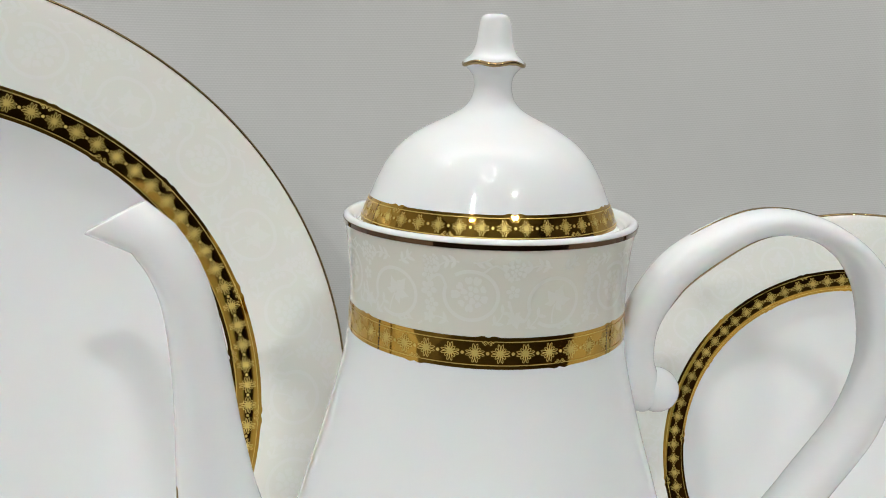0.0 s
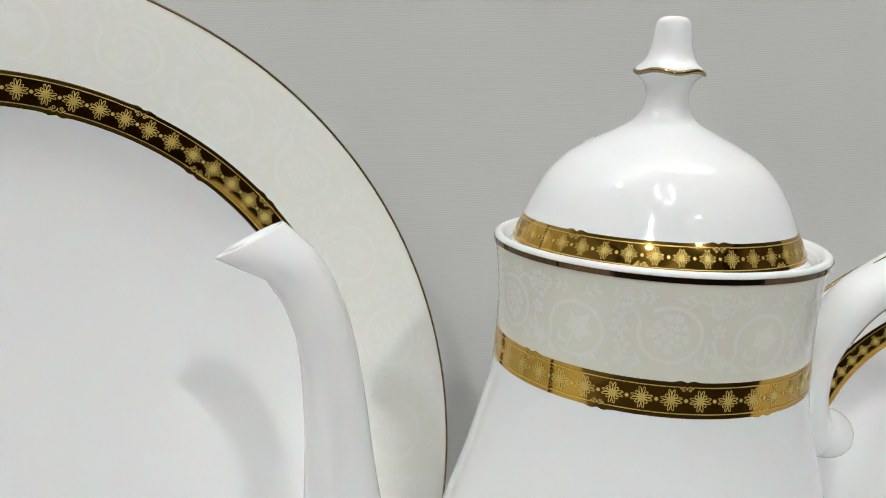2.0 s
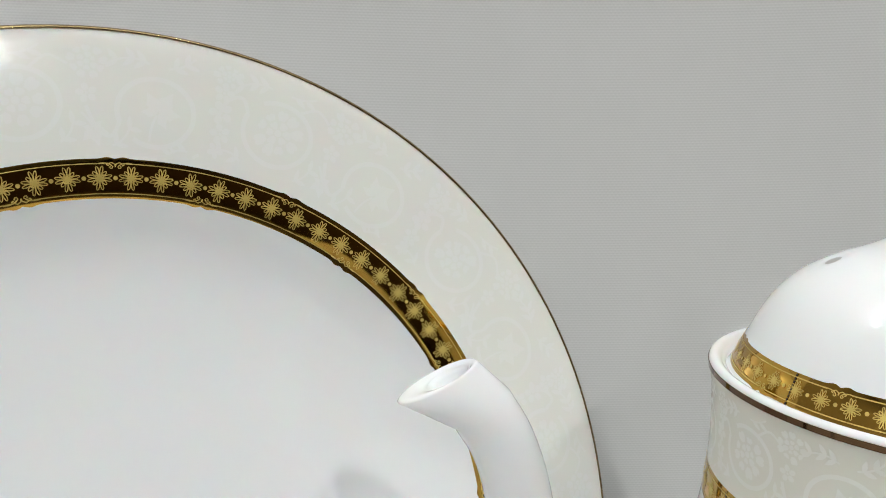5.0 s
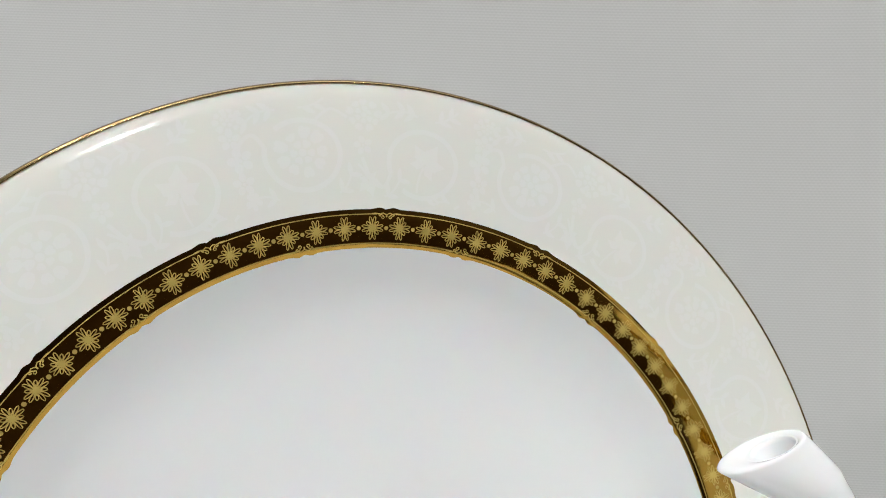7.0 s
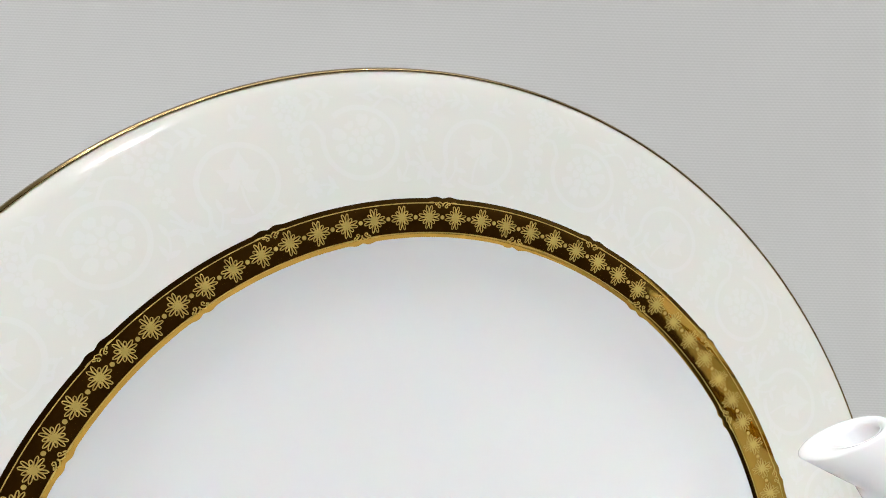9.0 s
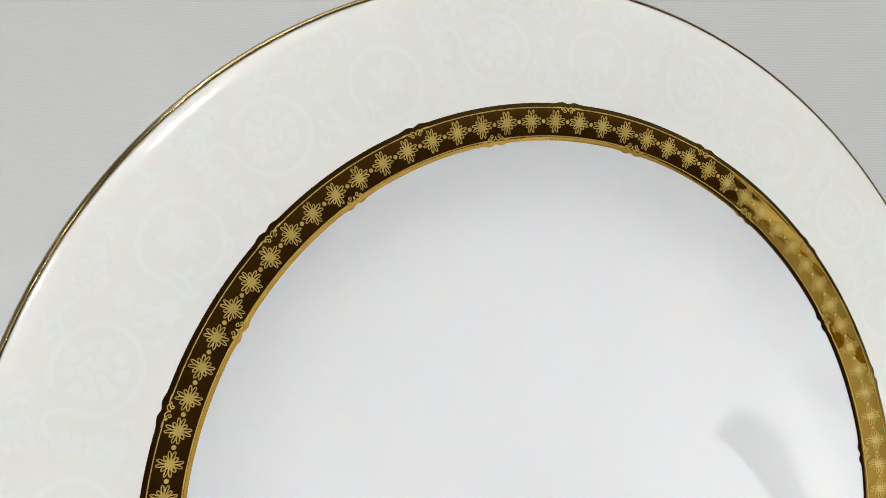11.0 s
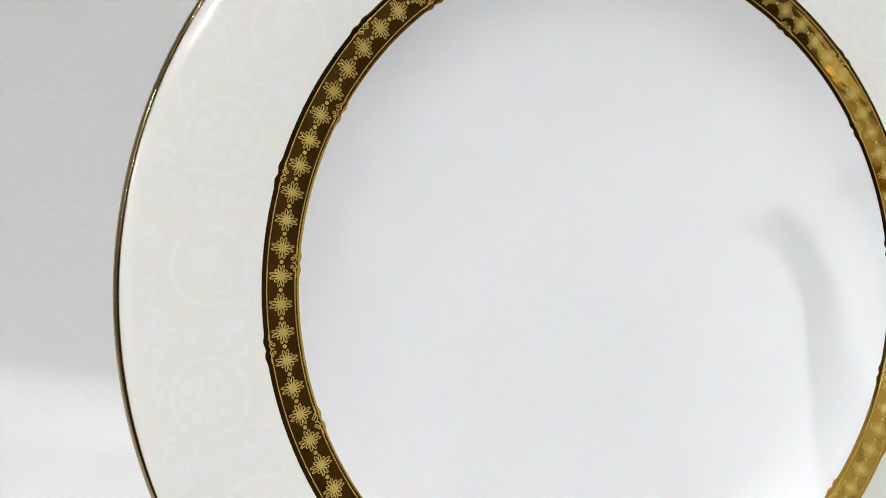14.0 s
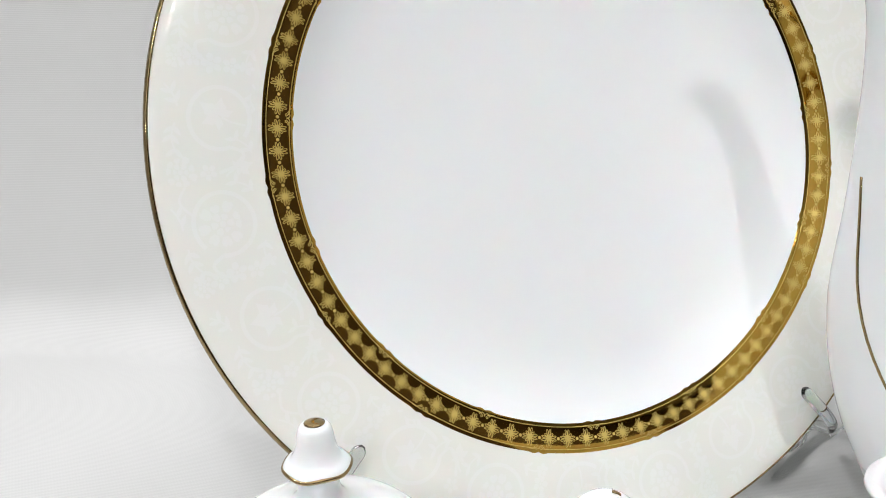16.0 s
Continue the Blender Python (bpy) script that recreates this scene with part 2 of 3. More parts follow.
def vine_polys(L, H, rng):
    """One repeat of the climbing-flower pattern, L long and H high: two tendril rings, one round an ivy leaf, one round a full blossom."""
    out = []

    def leaf(cx, cy, r, a):
        out.extend(blob(cx, cy, r, 0.40 * r, a, 8, 0.6))

    def ivy(cx, cy, r, a):
        """A leaf of five pointed lobes with gaps between them."""
        for turn, size in ((0.0, 1.0), (1.05, 0.86), (-1.05, 0.86), (2.1, 0.66), (-2.1, 0.66)):
            b, q = a + turn, r * size * rng.uniform(0.93, 1.05)
            ring = [(0.05, -0.02), (0.30, -0.20), (0.52, -0.30), (0.66, -0.17), (1.0, 0.0), (0.66, 0.17), (0.52, 0.30), (0.30, 0.20), (0.05, 0.02)]
            out.append([Vector((cx + q * (x * math.cos(b) - y * math.sin(b)), cy + q * (x * math.sin(b) + y * math.cos(b)))) for x, y in ring])
        line = [(cx - r * k * math.cos(a + 0.25 * k), cy - r * k * math.sin(a + 0.25 * k)) for k in (0.1, 0.45, 0.8, 1.1)]
        out.extend(ribbon(line, 0.022 * H))

    def peony(cx, cy, r, spin):
        """A full blossom: two rings of notched petals round a heart, each petal apart from the next."""
        for n, r0, r1, off in ((9, 0.56, 1.0, 0.0), (6, 0.20, 0.52, 0.3)):
            for k in range(n):
                b = spin + off + 2 * math.pi * k / n + rng.uniform(-0.09, 0.09)
                w = math.pi / n * 0.86
                e = rng.uniform(0.80, 1.12) * r1
                ring = [(r0, -0.62), (0.5 * (r0 + r1), -0.95), (0.94 * e, -0.72), (1.0 * e, -0.3), (0.93 * e, 0.0), (1.0 * e, 0.3), (0.94 * e, 0.72), (0.5 * (r0 + r1), 0.95), (r0, 0.62)]
                out.append([Vector((cx + r * q * math.cos(b + w * t), cy + r * q * math.sin(b + w * t))) for q, t in ring])
        out.extend(blob(cx, cy, 0.15 * r, 0.15 * r, 0, 9))

    def floret(cx, cy, r, spin):
        """A small blossom of five round petals."""
        for k in range(5):
            b = spin + 2 * math.pi * k / 5
            out.extend(blob(cx + 0.58 * r * math.cos(b), cy + 0.58 * r * math.sin(b), 0.38 * r, 0.31 * r, b, 8))
        out.extend(blob(cx, cy, 0.14 * r, 0.14 * r, 0, 7))

    def sprig(cx, cy, length, a, pairs):
        line = [(cx + length * k * math.cos(a + 0.5 * k), cy + length * k * math.sin(a + 0.5 * k)) for k in np.linspace(0, 1, 7)]
        out.extend(ribbon(line, 0.02 * H))
        for k in range(pairs):
            x, y = line[1 + k * 5 // max(1, pairs - 1)] if pairs > 1 else line[-1]
            for side in (-1, 1):
                b = a + 0.4 + side * 0.85
                leaf(x + 0.055 * H * math.cos(b), y + 0.055 * H * math.sin(b), 0.062 * H, b)

    r = 0.31 * H
    for k, (cx, cy, flip) in enumerate(((0.23 * L, 0.38 * H, 1), (0.73 * L, 0.46 * H, -1))):
        turn = [(cx + 1.08 * r * math.cos(a), cy + flip * r * math.sin(a)) for a in np.linspace(-2.2, 3.5, 34)]
        out.extend(ribbon(turn, 0.046 * H))
        tail = curve_through([turn[-1], (cx - 1.25 * r, cy - flip * 0.75 * r), (cx - 1.65 * r, cy - flip * 0.55 * r), (cx - 1.9 * r, cy + flip * 0.1 * r)], 5)
        out.extend(ribbon([tuple(p) for p in tail], 0.036 * H))
        curl = curve_through([turn[6], (turn[6][0] + 0.5 * r, turn[6][1] - flip * 0.35 * r), (turn[6][0] + 0.95 * r, turn[6][1] - flip * 0.1 * r)], 5)
        out.extend(ribbon([tuple(p) for p in curl], 0.026 * H))
        if k == 0:
            ivy(cx + 0.02 * H, cy, 0.25 * H, 1.2 + rng.uniform(-0.3, 0.3))
        else:
            peony(cx, cy + 0.02 * H, 0.235 * H, rng.uniform(0, 1))
    for y, q in ((0.14, 0.085), (0.30, 0.105), (0.50, 0.12), (0.69, 0.10)):
        floret(0.485 * L + rng.uniform(-0.03, 0.03) * H, y * H, q * H, rng.uniform(0, 1.2))
    peony(0.49 * L, 0.86 * H, 0.125 * H, 0.4)
    peony(0.985 * L, 0.80 * H, 0.165 * H, 0.1)
    floret(0.975 * L, 0.52 * H, 0.095 * H, 0.5)
    ivy(0.99 * L, 0.20 * H, 0.16 * H, -1.3)
    for x, y, length, a, n in ((0.27, 0.80, 0.30, 0.2, 3), (0.20, 0.82, 0.26, 2.6, 3), (0.66, 0.88, 0.26, 2.9, 3), (0.74, 0.88, 0.28, -0.1, 3), (0.60, 0.10, 0.22, 2.4, 2), (0.86, 0.10, 0.20, 0.4, 2), (0.06, 0.06, 0.22, 0.3, 2), (0.37, 0.07, 0.18, 2.9, 2)):
        sprig(x * L, y * H, length * H, a, n)
    return [poly for poly in out if all(0.01 * H < q[1] < 0.985 * H for q in poly)]


def laid(polys, surface, lift):
    """Flat polygons laid on a surface(u, v, lift) as thin raised print that takes over the surface's own roundness."""
    verts, faces, normals = [], [], []
    for i, poly in enumerate(polys):
        k = len(verts)
        up = lift + (i % 31) * 0.0000013
        for q in poly:
            a, b = surface(q[0], q[1], up), surface(q[0], q[1], up + 0.001)
            verts.append(tuple(a))
            normals.append(tuple((b - a).normalized()))
        faces.append(tuple(range(k, k + len(poly))))
    me = bpy.data.meshes.new("print")
    me.from_pydata(verts, [], faces)
    me.update()
    for f in me.polygons:
        if f.normal.dot(Vector(normals[f.vertices[0]])) < 0:
            f.flip()
    for f in me.polygons:
        f.use_smooth = True
    me.normals_split_custom_set_from_vertices(normals)
    return me


def interp(profile, key, value):
    """The other coordinate of a profile of (a, b) points, a rising."""
    for (a0, b0), (a1, b1) in zip(profile, profile[1:]):
        if a0 <= value <= a1:
            return b0 + (b1 - b0) * (value - a0) / max(a1 - a0, 1e-9)
    return profile[-1][1] if value > profile[-1][0] else profile[0][1]


# ---- the room, which closes the place ----
def box_bm(x0, y0, z0, x1, y1, z1):
    bm = bmesh.new()
    bmesh.ops.create_cube(bm, size=1.0)
    for v in bm.verts:
        v.co = ((x0 + x1) / 2 + v.co.x * (x1 - x0), (y0 + y1) / 2 + v.co.y * (y1 - y0), (z0 + z1) / 2 + v.co.z * (z1 - z0))
    return bm


def structure(name, bm, mat, label, category):
    return tagged(part(name, bm, mat, None, "", False), label, category, kind="structure")


# Unseen; dark floor, south and east walls are added to darken the gold's reflections.
structure("floor", box_bm(-2.6, -6.4, -0.83, 2.6, 1.3, -0.75), FLOOR, "unseen dark floor under the table, kept dark for the gold's reflections", "floor")
structure("ceiling", box_bm(-2.6, -6.4, 2.35, 2.6, 1.3, 2.43), CEILING, "plain white painted shop ceiling", "ceiling")
structure("wall_north", box_bm(-2.6, 1.3, -0.75, 2.6, 1.4, 2.35), PLASTER, "plain grey painted wall behind the backdrop", "wall")
structure("wall_south", box_bm(-2.6, -6.5, -0.75, 2.6, -6.4, 2.35), DARK, "unseen dark wall facing the table, for dark reflections in the gold", "wall")
structure("wall_east", box_bm(2.6, -6.4, -0.75, 2.7, 1.3, 2.35), REFLECTED_BROWN, "unseen dark brown side wall, for brown reflections in the gold", "wall")
structure("wall_west", box_bm(-2.7, -6.4, -0.75, -2.6, 1.3, 2.35), PLASTER, "plain grey painted side wall", "wall")



def led_loop(centre, sx, sy):
    """A lit strip bent into a rounded loop under the ceiling."""
    ob = thing("ceiling_light", pose(*centre), "white LED strip bent into a drop-shaped loop under the ceiling", "ceiling light", "ceiling lights")
    path = []
    for k in range(64):
        a = 2 * math.pi * k / 64
        c, d = math.cos(a), math.sin(a)
        narrow = 1.0 - 0.38 * max(0.0, -d) ** 2
        path.append(Vector((sx * narrow * math.copysign(abs(c) ** 0.7, c), sy * math.copysign(abs(d) ** (0.7 if d > 0 else 0.95), d), 0)))
    rings = []
    for i, q in enumerate(path):
        out = q.normalized()
        rings.append([q + out * (0.013 * math.cos(t)) + Vector((0, 0, 0.012 * math.sin(t))) for t in np.linspace(0, 2 * math.pi, 9)[:-1]])
    part("diffuser", loft(rings + [rings[0]], False, False), LED, ob)
    for x in (-sx, sx):
        part("bracket", box_bm(x - 0.006, -0.006, 0.008, x + 0.006, 0.006, 2.345 - centre[2]), CEILING, ob, smooth=False)
    return ob


def downlight(x, y, r, lens, label):
    ob = thing("downlight", pose(x, y, 2.30), label, "ceiling light", "downlights")
    part("trim", lathe([(r, 0.0), (r + 0.012, 0.0), (r + 0.014, 0.006), (r + 0.014, 0.05), (r, 0.05)], 32), CEILING, ob)
    part("lens", lathe([(0.0, 0.004), (r - 0.0005, 0.004), (r - 0.0005, 0.012), (0.0, 0.012)], 32, False), lens, ob)
    return ob


led_loop((-0.16, -0.92, 1.78), 0.185, 0.36)
for _x, _y in ((-1.11, -2.48), (0.90, -2.40), (-1.95, -4.1), (-0.12, -4.0)):
    downlight(_x, _y, 0.10, KEY, "large round white panel downlight in the ceiling")
for _x, _y, _r in ((-1.25, -0.25, 0.044), (0.52, -0.07, 0.036)):
    downlight(_x, _y, _r, SPOT, "small round white downlight in the ceiling")

def fill_panel(x, y, w, d):
    """A flat square-edged fill light, added: a white frame round an even diffuser."""
    ob = thing("fill_panel_light", pose(x, y, 2.31), "large flat white fill light added under the ceiling", "ceiling light", "ceiling panels")
    part("diffuser", box_bm(-w / 2, -d / 2, 0.004, w / 2, d / 2, 0.012), FILL, ob, smooth=False)
    for x0, y0, x1, y1 in ((-w / 2 - 0.02, -d / 2 - 0.02, w / 2 + 0.02, -d / 2 - 0.001), (-w / 2 - 0.02, d / 2 + 0.001, w / 2 + 0.02, d / 2 + 0.02),
                           (-w / 2 - 0.02, -d / 2 - 0.0005, -w / 2 - 0.001, d / 2 + 0.0005), (w / 2 + 0.001, -d / 2 - 0.0005, w / 2 + 0.02, d / 2 + 0.0005)):
        part("frame", box_bm(x0, y0, 0.0, x1, y1, 0.039), CEILING, ob, smooth=False)
    return ob


# Added overhead fill, softening the downlights' shadows; no real panel stands here.
for _x in (-0.98, 0.58):
    fill_panel(_x, 0.42, 1.50, 1.30)

# the cloth sheet: over the table, up behind it in one soft bend
WALL_Y, BEND, SHEET = 0.145, 0.036, 0.004


def cloth_sheet():
    line = [(-0.375, -0.16), (-0.374, -0.03), (-0.369, -0.008), (-0.356, 0.0), (-0.15, 0.0), (0.0, 0.0), (WALL_Y - BEND, 0.0)]
    line += [(WALL_Y - BEND + BEND * math.sin(a), BEND - BEND * math.cos(a)) for a in np.linspace(0.1, math.pi / 2, 12)]
    line += [(WALL_Y + 0.002 * math.sin(3 * z), z) for z in np.linspace(BEND + 0.06, 1.1, 14)]
    length, total = [0.0], 0.0
    for a, b in zip(line, line[1:]):
        total += math.dist(a, b)
        length.append(total)
    xs = np.linspace(-1.1, 1.1, 45)
    bm = bmesh.new()
    uv = bm.loops.layers.uv.new("UVMap")
    grid = [[bm.verts.new((x, y, z)) for x in xs] for y, z in line]
    for i in range(len(line) - 1):
        for j in range(len(xs) - 1):
            f = bm.faces.new((grid[i][j], grid[i][j + 1], grid[i + 1][j + 1], grid[i + 1][j]))
            for lp, (k, q) in zip(f.loops, ((i, j), (i, j + 1), (i + 1, j + 1), (i + 1, j))):
                lp[uv].uv = (xs[q], length[k])
    ob = part("backdrop", bm, FABRIC)
    sol = ob.modifiers.new("cloth", "SOLIDIFY")
    sol.thickness, sol.offset = SHEET, -1
    return tagged(ob, "pale grey ribbed fabric sheet over table and wall", "backdrop", kind="structure")


cloth_sheet()
table = thing("display_table", pose(0, 0, -0.006), "dark wooden display table under the fabric sheet", "table")
part("tabletop", box_bm(-1.05, -0.36, -0.034, 1.05, 0.105, -0.002), DARK, table, smooth=False)
for _x in (-0.98, 0.98):
    for _y in (-0.31, 0.06):
        part("leg", box_bm(_x - 0.03, _y - 0.03, -0.744, _x + 0.03, _y + 0.03, -0.034), DARK, table, smooth=False)


# ---- plates ----
def dinner_plate(m, s, label, first, group, reps=15, broad=1.0):
    """A rimmed plate facing +z of its own frame, with repeats of 6 blossoms round the well; s scales a 27 cm plate, broad its border."""
    plate = thing("plate", m, label, "plate", group)
    face = [(0.0, -0.0090), (0.060, -0.0089), (0.0735, -0.0086), (0.0810, -0.0077), (0.0868, -0.0060), (0.0908, -0.0042), (0.0930, -0.0030), (0.0942, -0.00235), (0.0952, -0.0019), (0.0986, -0.00080), (0.1010, -0.00025),
            (0.1032, 0.0000), (0.112, 0.0006), (0.122, 0.0009), (0.1342, 0.0010)]
    dense = [(p[0], p[1]) for p in curve_through(face, 4)]
    dense[0] = (0.0, dense[0][1])
    back = [(0.1353, 0.0006), (0.1357, -0.0004), (0.1352, -0.0014), (0.128, -0.0030), (0.104, -0.0046), (0.090, -0.0080), (0.080, -0.0110), (0.074, -0.0122),
            (0.0735, -0.0150), (0.0695, -0.0150), (0.0685, -0.0125), (0.0, -0.0125)]
    prof = [(r * s, h * s) for r, h in dense + back]
    part("dish", lathe(prof, 360, False, lambda r, z: 1 if r > 0.1025 * s and z > -0.0002 * s else 0), [WHITE, IVORY], plate, "white porcelain dish with an ivory rim")

    def surf(th, r, lift):
        h = interp(dense, 0, r)
        h1 = interp(dense, 0, r + 0.0008)
        slope = (h1 - h) / 0.0008
        nr, nz = -slope / math.hypot(1, slope), 1 / math.hypot(1, slope)
        rr = r + nr * lift
        return Vector((s * rr * math.sin(th), s * rr * math.cos(th), s * (h + nz * lift)))

    def warp(th):
        return th + 0.0218 * math.sin(th - 0.765)

    step = 2 * math.pi / reps
    rc = 0.09865

    def wide(r):
        return rc + (r - rc) * broad

    def edge_swell(th, centre):
        d = ((th - first - centre) / step + 0.5) % 1.0 - 0.5
        u = d * step * 98.6
        return 0.00040 * math.exp(-((abs(u) - 1.7) / 1.2) ** 2) - 0.00012 * math.exp(-(u / 0.6) ** 2)

    n = 900
    verts, faces = [], []
    cols = 13
    for i in range(n):
        th = 2 * math.pi * i / n
        lo, hi = wide(0.0940) - edge_swell(th, step / 2), wide(0.1032) + edge_swell(th, 0)
        for k in range(cols):
            verts.append(surf(warp(th), lo + (hi - lo) * k / (cols - 1), 0.00006 if 0 < k < cols - 1 else 0.00003))
    for i in range(n):
        j = (i + 1) % n
        faces += [(i * cols + k, j * cols + k, j * cols + k + 1, i * cols + k + 1) for k in range(cols - 1)]
    me = bpy.data.meshes.new("border")
    me.from_pydata([tuple(v) for v in verts], [], faces)
    part_of("border", me, GOLD, plate, "polished gold border round the well")

    pitch = step * rc / 6
    for name, r, off, sgn in (("edge_line", wide(0.1020), 0.0, 1), ("edge_line", wide(0.0951), step / 2, -1)):
        polys = []
        for k in range(reps):
            a0, a1 = first + off + step * k + 0.0024 / r, first + off + step * (k + 1) - 0.0024 / r
            polys += ribbon([(a * r, 0.0) for a in np.linspace(a0, a1, 26)], 0.00022)
        part_of(name, laid(polys, lambda u, v, l, r=r: surf(warp(u / r), r + v, l), 0.00011), PRINT, plate, "thin satin gold line")
    scroll_out = scroll_polys(0.0028)
    scroll_in = [[Vector((-p.x, -p.y)) for p in poly] for poly in scroll_polys(0.0030)]
    motif = flower_polys(0.405 * pitch)
    dot = blob(pitch / 2, 0, 0.075 * pitch, 0.075 * pitch, 0, 10)
    for k in range(6 * reps):
        a = first + (k + 0.5) * step / 6
        part_of("blossom", laid(motif + dot, lambda u, v, l: surf(warp(a + u / rc), rc + v, l), 0.00011), PRINT, plate)
    for k in range(reps):
        a, b = first + step * k, first + step * (k + 0.5)
        part_of("scroll", laid(scroll_out, lambda u, v, l: surf(warp(a + u / 0.1017), wide(0.1021) + v, l), 0.00011), PRINT, plate)
        part_of("scroll", laid(scroll_in, lambda u, v, l: surf(warp(b + u / 0.0956), wide(0.0950) + v, l), 0.00011), PRINT, plate)
    rim = lathe([(s * r, s * h) for r, h in ((0.1345, 0.00112), (0.1351, 0.00096), (0.1356, 0.0005), (0.1359, -0.0002), (0.13575, -0.0003), (0.1352, 0.0004), (0.1346, 0.0008))], 192)
    part("rim_line", rim, EDGE, plate, "fine dark gold line along the rim")
    rng = random.Random(4)
    length = 2 * math.pi * 0.118 / 12
    polys = []
    for k in range(12):
        for poly in vine_polys(length, 0.0275, rng):
            polys.append([Vector((p.x + k * length, p.y)) for p in poly])
    part_of("floral_relief", laid(polys, lambda u, v, l: surf(u / 0.118, 0.1047 + v, l), 0.00003), RELIEF, plate, "white climbing-flower pattern on the ivory rim")
    return plate


def facing(centre, normal):
    n = Vector(normal).normalized()
    u = Vector((0, 0, 1)).cross(n).normalized()
    v = n.cross(u)
    return Matrix(((u.x, v.x, n.x, centre[0]), (u.y, v.y, n.y, centre[1]), (u.z, v.z, n.z, centre[2]), (0, 0, 0, 1)))


big = dinner_plate(facing((-0.1608, 0.0147, 0.1406), (0.448, -0.8425, 0.2991)), 1.0,
                   "large white dinner plate with gold border on a clear stand", 0.0504, "upright plates")
small = dinner_plate(facing((0.148, 0.051, 0.107), (-0.163, -0.950, 0.267)), 0.673,
                     "smaller white side plate with gold border behind the pot", 0.2, "upright plates", 13, 1.28)


# ---- coffee pot ----
pot = thing("coffee_pot", pose(0, 0, 0), "white porcelain coffee pot with gold band and ivory neck", "coffee pot")
BODY = [(0.0415, 0.0), (0.0440, 0.004), (0.0445, 0.009), (0.0480, 0.015), (0.0555, 0.025), (0.0615, 0.038), (0.0640, 0.052), (0.0638, 0.066), (0.0610, 0.085), (0.0568, 0.104),
        (0.0520, 0.120), (0.0478, 0.134), (0.0435, 0.1475), (0.0400, 0.160), (0.0378, 0.169), (0.0369, 0.1752), (0.03655, 0.180), (0.0364, 0.186), (0.0365, 0.192),
        (0.0370, 0.1988), (0.03785, 0.2041)]
outer = [tuple(p) for p in curve_through(BODY, 4)]
RIM = [(0.0381, 0.2050), (0.0378, 0.2057), (0.0371, 0.2060), (0.0362, 0.2057), (0.0356, 0.2050)]
inside = [(0.0351, 0.2045), (0.0346, 0.2043), (0.0345, 0.2025), (0.0333, 0.2024), (0.0332, 0.1975), (0.0340, 0.190), (0.0344, 0.178), (0.036, 0.168), (0.041, 0.150), (0.049, 0.122), (0.058, 0.085), (0.0605, 0.06), (0.056, 0.03), (0.045, 0.012), (0.0, 0.008)]
part("body", lathe(outer + RIM + inside + [(0.0, 0.003), (0.040, 0.003)], 160, False, lambda r, z: 1 if 0.1835 < z < 0.2046 and r > 0.0363 else 0), [WHITE, BEIGE], pot,
     "white pear-shaped body with an ivory neck")
pot_r = [(z, r) for r, z in outer]


def pot_surf(u, z, lift):
    """u: the angle round the axis, from the side that faces -y towards +x."""
    r = interp(pot_r, 0, z) + lift
    return Vector((r * math.sin(u), -r * math.cos(u), z))


def band_mesh(surf, z0, z1, tops, bottoms, r, n=720, cols=6):
    def swell(a, marks):
        best = 9.0
        for mk in marks:
            d = abs((a - mk + math.pi) % (2 * math.pi) - math.pi)
            best = min(best, d)
        u = best * r * 1000
        return 0.00032 * math.exp(-((u - 1.3) / 1.0) ** 2) - 0.0001 * math.exp(-(u / 0.5) ** 2)

    verts, faces = [], []
    for i in range(n):
        a = 2 * math.pi * i / n
        lo, hi = z0 - swell(a, bottoms), z1 + swell(a, tops)
        for k in range(cols):
            verts.append(tuple(surf(a, lo + (hi - lo) * k / (cols - 1), 0.00006 if 0 < k < cols - 1 else 0.00001)))
    for i in range(n):
        j = (i + 1) % n
        faces += [(i * cols + k, j * cols + k, j * cols + k + 1, i * cols + k + 1) for k in range(cols - 1)]
    me = bpy.data.meshes.new("border")
    me.from_pydata(verts, [], faces)
    return me


